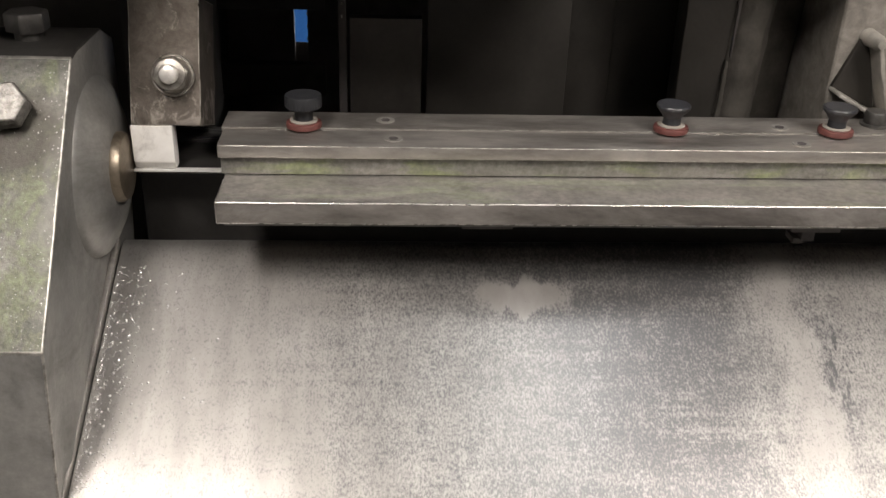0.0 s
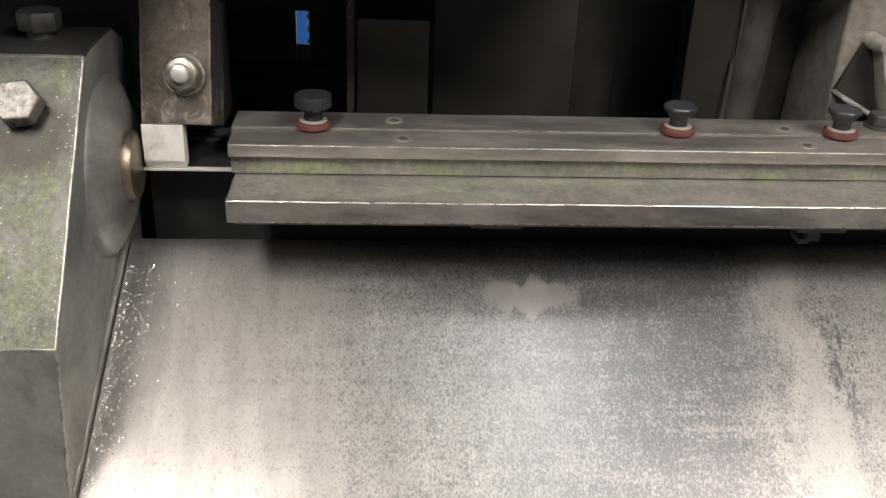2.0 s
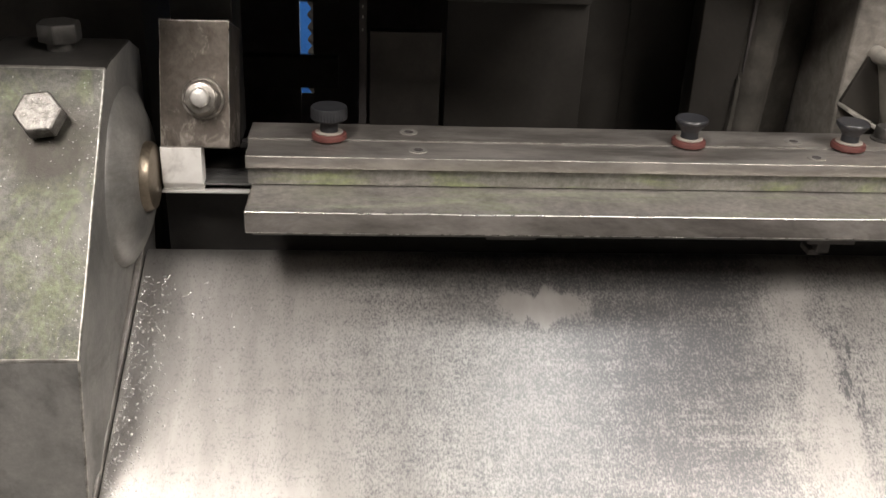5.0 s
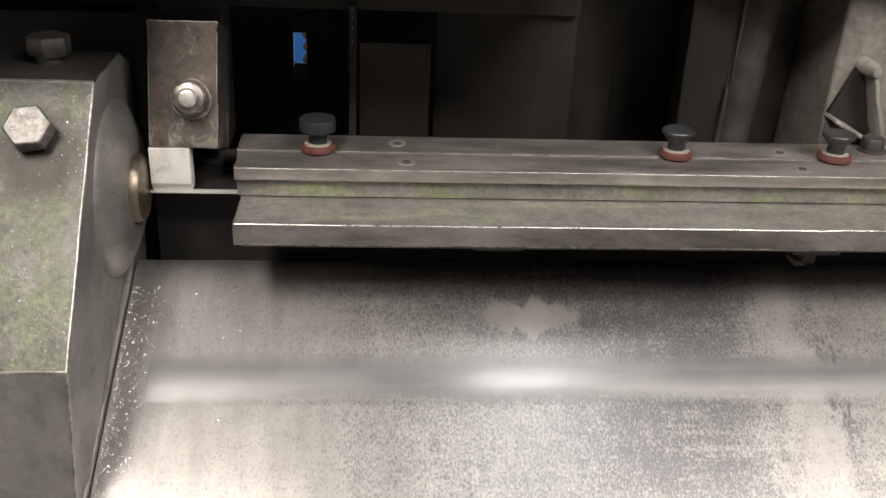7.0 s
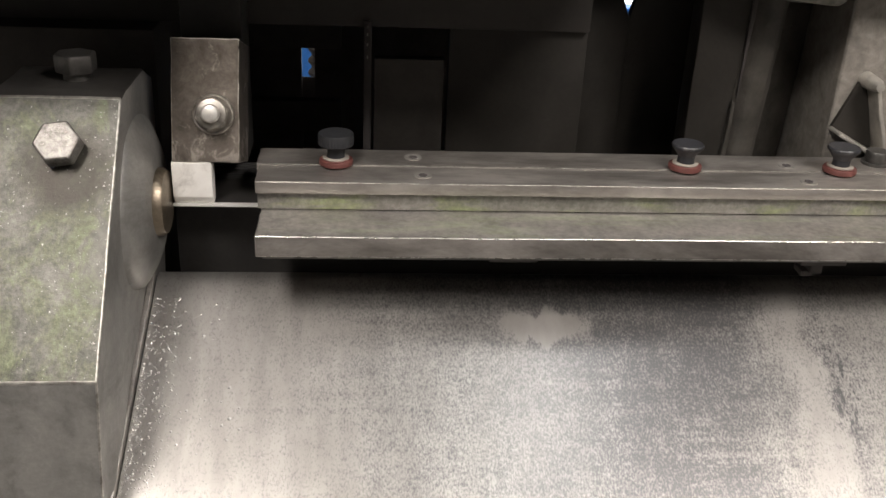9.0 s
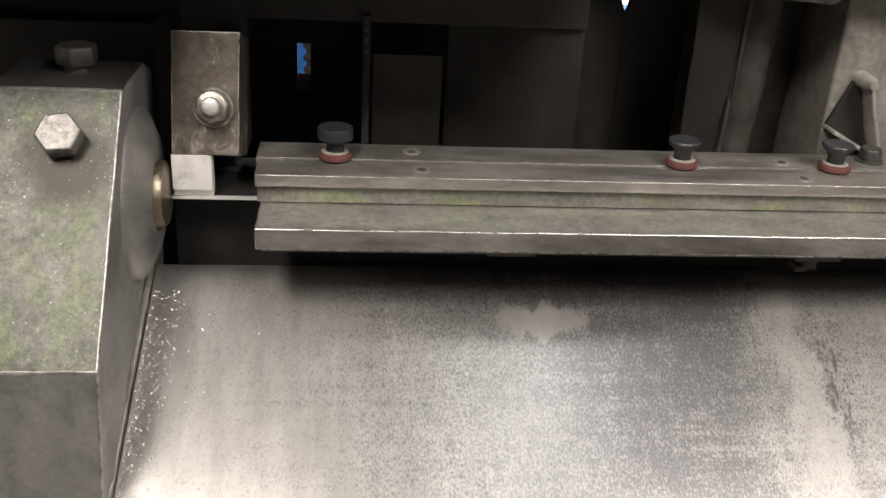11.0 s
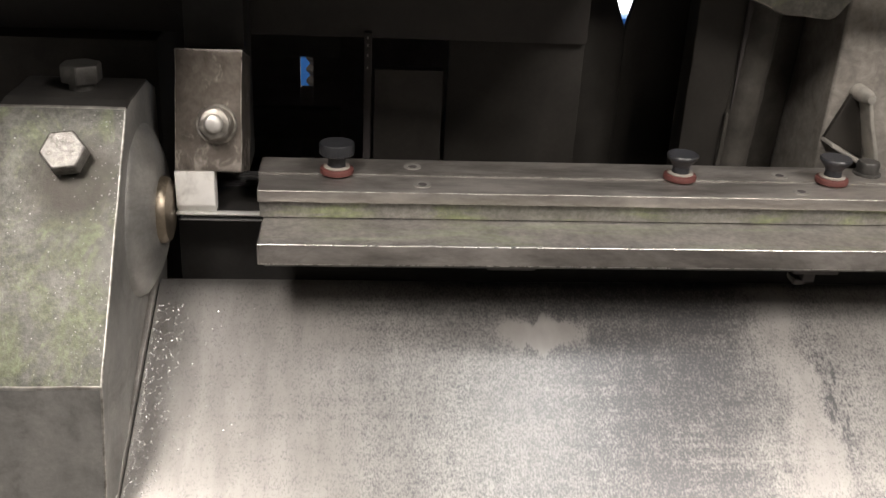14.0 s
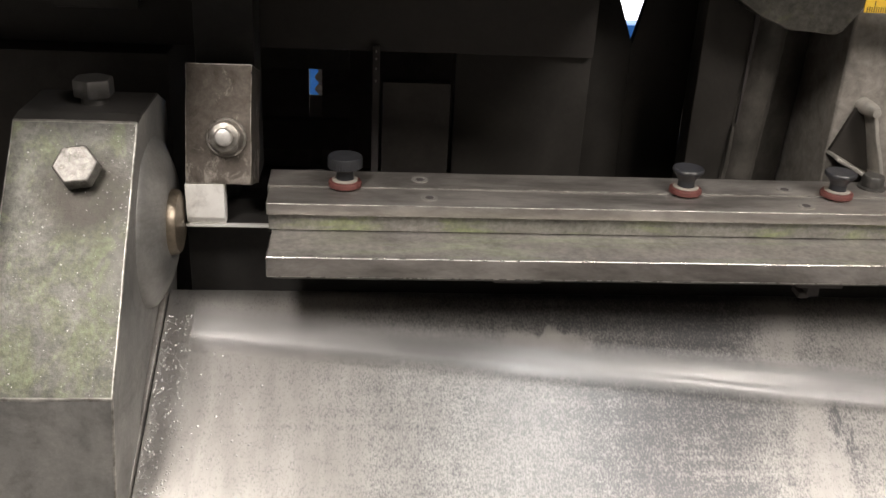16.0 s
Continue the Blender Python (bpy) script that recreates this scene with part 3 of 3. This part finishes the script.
def bearing_block():
    f = thing("bearing_block", "heavy cast bearing block with worn green paint and bolts", "bearing block")
    prof = [(0.4585, 0.60), (0.4585, 0.9835), (0.577, 1.1155), (0.590, 1.1175), (0.640, 1.1175), (0.665, 1.105), (0.665, 0.60)]
    bm = nicked(prism(prof, -0.2465, -0.168, 0.0013, 3, True), 0.0004, 50, 0.012)
    # Faces pointing sideways or forward get the grey tone, standing in for shade.
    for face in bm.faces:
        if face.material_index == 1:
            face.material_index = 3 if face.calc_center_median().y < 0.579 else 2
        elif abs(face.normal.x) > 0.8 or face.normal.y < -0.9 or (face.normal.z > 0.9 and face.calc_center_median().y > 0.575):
            # The top behind the crest is darkened, shade put into its colour.
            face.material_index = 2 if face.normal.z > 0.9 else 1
    for v in bm.verts:
        if v.co.x > -0.2 and v.co.z < 0.983:
            v.co.x -= 0.065 * min(0.983 - v.co.z, 0.2)
    part("body", bm, (IRON, SIDE, SHADED_IRON, SCRAPED_GREY), f)
    turn_x = Matrix.Translation((-0.168, 0.606, 1.034)) @ pose(0, 0, 0, 0, 90, 0)
    part("boss", turned([(0.061, -0.004), (0.0595, -0.0005), (0.057, 0.0018), (0.053, 0.0040), (0.0485, 0.0062), (0.044, 0.0083), (0.0395, 0.0098), (0.034, 0.0106), (0.028, 0.0108)], 64, turn_x), SIDE, f, "round oily iron boss")
    part("bush", turned([(0.0235, 0.008), (0.0235, 0.0135), (0.0215, 0.0165), (0.015, 0.0182), (0.004, 0.0184)], 44, turn_x), BRONZE, f, "worn bronze bush")
    slope = math.degrees(math.atan2(1.1155 - 0.9835, 0.577 - 0.4585))
    face = pose(-0.2003, 0.5535, 1.0895, slope, 0, 0)
    b1 = part("bolt", hexagon(0.0245, 0.003, 0.0145, face, 8), BOLT, f, "large worn hexagon bolt")
    part("shank", turned([(0.009, -0.001), (0.009, 0.0035)], 28, face), DARKBOLT, b1)
    for k in range(9):
        mark = face @ pose(0, 0, 0, 0, 0, 200 + 34 * k) @ pose(0.0078, 0, 0.01445)
        part("stamped_mark", block(-0.0009, 0.0009, -0.00025, 0.00025, 0, 0.0002, 0, 1, mark), NUT, b1)
    # The back bolt takes the dark steel as a substitute for shade.
    b2 = part("bolt", hexagon(0.0235, 0.005, 0.017, pose(-0.2035, 0.612, 1.1175), 30), DARKBOLT, f, "hexagon bolt on the top face, darkened in place of shade")
    part("shank", turned([(0.0088, -0.001), (0.0088, 0.0055)], 28, pose(-0.2035, 0.612, 1.1175)), DARKBOLT, b2)
    return f


bearing_block()


def ram():
    """The rising and falling arm with its tool and knife."""
    f = thing("ram", "brown worn steel ram arm with a pale tool block", "ram")
    lean = pose(0, 0.610, 1.0615, -19, 0, 0)
    part("arm", nicked(block(-0.1475, -0.1022, 0, 0.052, 0, 0.083, 0.0007, 2, lean, True), 0.0005, 70, 0.008), (ARM, SCRAPED), f)
    face = lean @ pose(-0.1192, 0, 0.0325, 90, 0, 0)
    part("washer", turned([(0.0138, 0.0), (0.0138, 0.0022), (0.0132, 0.0028)], 40, face), NUT, f)
    part("nut", joined(hexagon(0.0212, 0.0028, 0.0115, face, 14), turned([(0.0122, 0.0026), (0.0118, 0.006), (0.0098, 0.0128), (0.0080, 0.0134)], 40, face)), NUT, f, "shiny hexagon nut")
    part("stud", turned([(0.0062, 0.012), (0.0062, 0.0168), (0.0052, 0.0180), (0.003, 0.0184)], 32, face), TIP, f)
    part("tool", nicked(prism([(0.6095, 1.0612), (0.6095, 1.0362), (0.6130, 1.0303), (0.622, 1.0303), (0.622, 1.0612)], -0.1482, -0.1212, 0.0006), 0.0002, 60, 0.012), TOOL, f, "pale ground steel tool block")
    part("knife", block(-0.1495, 0.66, 0.6115, 0.6160, 1.0282, 1.0298, 0.0003), KNIFE, f, "thin bright knife blade")
    # Dark plate added so the gap above the blade looks unlit.
    part("knife_shade_plate", block(-0.1495, 0.66, 0.6165, 0.6640, 1.0282, 1.0296, 0.0003), SHADED_IRON, f)
    part("stem", block(-0.146, -0.104, 0.668, 0.712, 1.04, 1.20, 0.001), SHADED_IRON, f)
    return f


RAM = ram()


def chute():
    f = thing("chute", "sloping sheet steel chute wet with oil", "chute")
    bm = bmesh.new()
    prof = [(0.628, 0.9690), (0.6235, 0.9700), (0.618, 0.9680)] + [(0.612 - 0.012 * i, 0.9645 - 0.0076 * i) for i in range(22)]
    xs = [-0.1662 + 0.0138 * i for i in range(61)]
    top = [[bm.verts.new((x, y, z + 0.0006 * noise.noise(Vector((x * 6, y * 6, 1))))) for x in xs] for y, z in prof]
    low = [[bm.verts.new((x, y + 0.001, z - 0.0025)) for x in xs] for y, z in prof]
    for g in (top, low):
        for p, q in zip(g, g[1:]):
            for i in range(len(xs) - 1):
                bm.faces.new((p[i], p[i + 1], q[i + 1], q[i]))
    for p, q in ((top[0], low[0]), (top[-1], low[-1]), ([r[0] for r in top], [r[0] for r in low]), ([r[-1] for r in top], [r[-1] for r in low])):
        for i in range(len(p) - 1):
            bm.faces.new((p[i], p[i + 1], q[i + 1], q[i]))
    for v in bm.verts:
        v.co.x -= 0.045 * (0.623 - v.co.y) * max(0.0, min(1.0, (0.1 - v.co.x) / 0.2))
    part("sheet", bm, CHUTE, f)
    lip = prism([(0.620, 0.9705), (0.620, 0.9765), (0.360, 0.8120), (0.360, 0.8045)], -0.1706, -0.1668, 0.0008)
    for v in lip.verts:
        v.co.x -= 0.045 * (0.623 - v.co.y)
    part("side_lip", lip, BAR, f, "turned-up grey side edge")
    part("support", block(-0.15, 0.64, 0.50, 0.66, 0.60, 0.86, 0.002), BLACK, f)
    return f


chute()


def catch_tray():
    f = thing("catch_tray", "dark sheet steel tray under the end of the chute", "tray")
    part("base", block(-0.22, 0.66, 0.10, 0.44, 0.60, 0.603, 0.0005), SIDE, f)
    part("rim", joined(block(-0.22, 0.66, 0.097, 0.0995, 0.60, 0.65, 0.0005), block(-0.22, 0.66, 0.4405, 0.443, 0.60, 0.65, 0.0005)), SIDE, f)
    for x in (-0.2, 0.64):
        part("leg", block(x - 0.01, x + 0.01, 0.26, 0.28, 0.0, 0.60, 0.001), SIDE, f)
    return f


catch_tray()


def guide_post():
    f = thing("guide_post", "dark grey flat steel guide post behind the clamp bar", "guide post")
    part("slab", block(-0.0100, 0.0455, 0.738, 0.751, 0.868, 1.103, 0.0008), GUIDE, f)
    part("foot", block(-0.016, 0.0495, 0.732, 0.757, 0.86, 0.868, 0.0006), GUIDE, f)
    return f


guide_post()


def casting():
    f = thing("side_casting", "rough grey iron side casting with an upright front rib", "machine casting")
    # One casting: rib and web darkened, cheek lightened, in place of shade and light.
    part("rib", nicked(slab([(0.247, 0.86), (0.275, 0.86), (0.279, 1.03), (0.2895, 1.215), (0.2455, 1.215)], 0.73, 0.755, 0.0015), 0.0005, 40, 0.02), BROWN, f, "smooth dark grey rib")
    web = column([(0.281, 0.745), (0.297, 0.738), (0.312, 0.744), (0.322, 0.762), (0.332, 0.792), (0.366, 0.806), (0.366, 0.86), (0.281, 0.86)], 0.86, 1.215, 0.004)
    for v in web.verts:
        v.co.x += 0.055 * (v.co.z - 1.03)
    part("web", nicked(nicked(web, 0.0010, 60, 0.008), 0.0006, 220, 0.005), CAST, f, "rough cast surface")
    part("slit", slab([(0.2838, 1.080), (0.2850, 1.079), (0.2905, 1.215), (0.2850, 1.215)], 0.7270, 0.7298, 0.0003), HOLE, f, "dark open joint beside the rib")
    part("ridge", nicked(slab([(0.2785, 1.020), (0.2830, 1.020), (0.2840, 1.075), (0.2812, 1.078)], 0.7265, 0.7298, 0.0008), 0.0006, 120, 0.006), CAST, f, "chipped pale ridge")
    part("cheek", nicked(block(0.369, 0.62, 0.731, 0.86, 0.86, 1.215, 0.004, 3), 0.0008, 50, 0.02), LIT_CAST, f)
    # Dark panel laid on the cheek for the shade inside the gusset.
    part("pocket_shade", slab([(0.3685, 1.056), (0.385, 1.096), (0.392, 1.096), (0.407, 1.040)], 0.7265, 0.7308, 0.0005), BROWN, f, "dark panel in place of the shaded hollow under the gusset")

    def bar(xa, za, xb, zb, wide, y0, y1):
        n = Vector((za - zb, xb - xa)).normalized() * wide / 2
        return slab([(xa + n.x, za + n.y), (xb + n.x, zb + n.y), (xb - n.x, zb - n.y), (xa - n.x, za - n.y)], y0, y1, 0.001)

    part("gusset", nicked(bar(0.3915, 1.098, 0.4105, 1.042, 0.0036, 0.708, 0.7306), 0.0008, 90, 0.008), PALE, f, "pale worn gusset edge")
    part("gusset", nicked(bar(0.3685, 1.0570, 0.411, 1.0345, 0.0032, 0.708, 0.7306), 0.0008, 90, 0.008), PALE, f, "pale worn ledge")
    part("boss", turned([(0.0068, 0), (0.0060, 0.018), (0.0035, 0.0255)], 24, pose(0.3915, 0.7306, 1.0975, 90, 0, 0)), PALE, f)
    return f


casting()


def lever_knob():
    f = thing("hanging_clamp", "worn green-grey clamp block hanging from the beam", "clamp")
    part("body", nicked(slab([(0.250, 1.2150), (0.255, 1.186), (0.274, 1.1745), (0.297, 1.1650), (0.336, 1.1625), (0.341, 1.1655), (0.3585, 1.191), (0.360, 1.2150)], 0.690, 0.726, 0.003), 0.0006, 60, 0.012), CLAMP, f)
    return f


lever_knob()


def writing(text, size, m, material, parent):
    cu = bpy.data.curves.new("print", "FONT")
    cu.body, cu.size, cu.extrude = text, size, 0.0001
    tmp = bpy.data.objects.new("print", cu)
    scene.collection.objects.link(tmp)
    me = bpy.data.meshes.new_from_object(tmp.evaluated_get(bpy.context.evaluated_depsgraph_get()))
    bpy.data.objects.remove(tmp)
    me.transform(m)
    me.materials.append(material)
    ob = new("print", me)
    ob.parent = parent
    return ob


def ruler():
    f = thing("yellow_ruler", "yellow ruler with black marks fixed to the beam", "ruler")
    part("band", block(0.3525, 0.60, 0.689, 0.6905, 1.1810, 1.2152, 0.0003), YELLOW, f)
    for k in range(66):
        x, tall = 0.3545 + 0.0018 * k, (0.0085 if k % 10 == 3 else 0.006 if k % 5 == 3 else 0.004)
        part("tick", block(x - 0.00025, x + 0.00025, 0.6886, 0.6889, 1.1815, 1.1815 + tall, 0), INK, f)
    writing("70", 0.010, pose(0.3600, 0.6887, 1.1910, 90, 0, 0), INK, f)
    return f


ruler()


def cap_screw():
    f = thing("cap_screw", "dark round cap screw on the clamp bar", "screw", at=pose(0.372, 0.6535, 1.0527))
    part("head", turned([(0.0078, 0.0), (0.0084, 0.001), (0.0084, 0.009), (0.0074, 0.0105), (0.004, 0.0105)], 36), DARKBOLT, f)
    part("washer", turned([(0.0105, 0.0), (0.0105, 0.0015), (0.0095, 0.002)], 36), DARKBOLT, f)
    return f


cap_screw()


def drops(name, label, count, seed, place, r0, r1):
    """Many small domes of liquid or bright swarf, whitened to imitate glints, in one mesh."""
    rnd, bm = random.Random(seed), bmesh.new()
    for _ in range(count):
        p, nrm = place(rnd)
        r = rnd.uniform(r0, r1) * (0.6 + 0.8 * rnd.random() ** 3)
        m = Matrix.Translation(p) @ nrm.to_track_quat("Z", "Y").to_matrix().to_4x4()
        top = bm.verts.new(m @ Vector((0, 0, r * 0.55)))
        rings = [[bm.verts.new(m @ Vector((r * f * math.cos(a), r * f * math.sin(a), r * h))) for a in (i * math.pi / 3 for i in range(6))] for f, h in ((0.6, 0.42), (1.0, -0.05))]
        for i in range(6):
            k = (i + 1) % 6
            bm.faces.new((top, rings[0][i], rings[0][k]))
            bm.faces.new((rings[0][i], rings[1][i], rings[1][k], rings[0][k]))
    ob = link_mesh(name, bm, GLINT_WHITE, None, "", 180)
    return tagged(ob, label, "oil drops", kind="stuff")


def on_chute(rnd):
    x = -0.165 + (0.022 * rnd.random() ** 2 if rnd.random() < 0.65 else 0.09 * rnd.random() ** 2)
    y = rnd.uniform(0.40, 0.605)
    return Vector((x - 0.045 * (0.623 - y), y, 0.9645 - (0.612 - y) * 0.6333)), Vector((0, -0.535, 0.845))


def on_block(rnd):
    u = rnd.random()
    return Vector((rnd.uniform(-0.235, -0.170) if rnd.random() < 0.5 else -0.170 - 0.02 * rnd.random() ** 2, 0.460 + 0.115 * u, 0.9855 + 0.1283 * u)), Vector((0, -0.744, 0.668))


drops("oil_drops", "oil drops along the edge of the chute, glints painted white", 1100, 3, on_chute, 0.0005, 0.00115)
drops("oil_drops", "specks on the green bearing block, white for painted glints", 260, 5, on_block, 0.00025, 0.0006)


# ---- strips cut from the sheet ----
# the time at which each strip meets the chute, and its cut a little before
LAND = (0.60, 1.505, 2.385, 3.29, 4.21, 5.127, 6.038, 6.90, 7.843, 8.737, 9.64, 10.54, 11.449, 12.336, 13.257, 14.174, 15.062, 15.962)
CUTS = [t - 0.13 for t in LAND]
SKEW = (3, 3, -0.5, 2, 2, 3, 1, 0, 4, 6, 3, 3, 5, 4.5, 0, 2, 3, 5.5)


def strip():
    f = link_mesh("steel_strip", prism([(0.0135, -0.0005), (0.0135, 0.0005), (-0.0130, 0.0005), (-0.0135, 0.0002), (-0.0135, -0.0005)], -0.147, 0.385, 0.00015, 1), STRIP)
    return tagged(f, "thin bright strip of sheet steel being cut off", "steel strip", "cut steel strips")


STRIPS = [strip()]
for k in range(1, len(CUTS)):
    STRIPS.append(copy_thing(STRIPS[0], pose(0, 0, 0)))


# time after a strip meets the chute: y, z, tilt and share of its skew
FALL = [(-0.13, 0.627, 1.0268, 0, 0.0), (-0.10, 0.624, 1.0220, 6, 0.1), (-0.072, 0.620, 1.0170, 5, 0.2), (-0.060, 0.617, 1.0130, 26, 0.3), (-0.038, 0.612, 0.9900, 78, 0.5), (-0.015, 0.610, 0.9780, 82, 0.6), (0.0, 0.606, 0.9710, 77, 0.8), (0.012, 0.598, 0.9615, 46, 1.0)]
for tau in (0.022, 0.035, 0.05, 0.07, 0.1, 0.13, 0.16, 0.19, 0.22, 0.25):
    y = 0.602 - 0.45 * tau - 1.3 * tau * tau
    FALL.append((tau, y, 0.9645 - (0.612 - y) * 0.6333 + 0.0026, 30.8, 1.0))
FALL += [(0.31, 0.32, 0.74, 20, 1.0), (0.47, 0.27, 0.6045, 0, 1.0)]


def strip_rows(k):
    """Waits in a stack behind the knife, moves up and forward, is cut, falls and slides down the chute into the tray."""
    rows = [(0.0, pose(0, 0.69 if k else 0.627, 1.0268 - 0.0016 * max(k - 1, 0)))]
    for j in range(k):
        n = k - j
        rows.append((CUTS[j] + 0.45, pose(0, 0.69, 1.0268 - 0.0016 * (n - 1))))
        rows.append((CUTS[j] + 0.75, pose(0, 0.69, 1.0268 - 0.0016 * (n - 2)) if n > 1 else pose(0, 0.627, 1.0268)))
    for fr in range(math.ceil((LAND[k] - 0.13) * FPS), math.floor((LAND[k] + 0.5) * FPS) + 1):
        tau = fr / FPS - LAND[k]
        if 0 < fr / FPS < 15.99:
            y, z, tilt, share = (float(np.interp(tau, [r[0] for r in FALL], [r[c] for r in FALL])) for c in (1, 2, 3, 4))
            if tau > 0.4:
                z += 0.0014 * k
            rows.append((fr / FPS, pose(0, y, z, tilt, 0, 0) @ pose(0, 0, 0, 0, 0, -SKEW[k] * share)))
    if LAND[k] + 0.5 > 16.0:
        y, z, tilt, share = (float(np.interp(16.0 - LAND[k], [r[0] for r in FALL], [r[c] for r in FALL])) for c in (1, 2, 3, 4))
        return rows + [(16.0, pose(0, y, z, tilt, 0, 0) @ pose(0, 0, 0, 0, 0, -SKEW[k] * share))]
    return rows + [(16.0, rows[-1][1])]


def motions():
    ups, rocks = [(0.0, pose(0, 0, 0))], [(0.0, pose(0, 0, 0))]
    for t in CUTS:
        for dt, u in ((-0.045, 0), (0.0, 1), (0.034, 0.4), (0.067, 0)):
            if 0 < t + dt < 16:
                ups.append((t + dt, pose(0, 0, -0.0085 * u)))
                rocks.append((t + dt, pose(0, 0, 0.02 * u)))
    walk(RAM, ups + [(16.0, pose(0, 0, 0))])
    walk(ROCKER, rocks + [(16.0, pose(0, 0, 0))])
    for k, ob in enumerate(STRIPS):
        walk(ob, strip_rows(k))


motions()
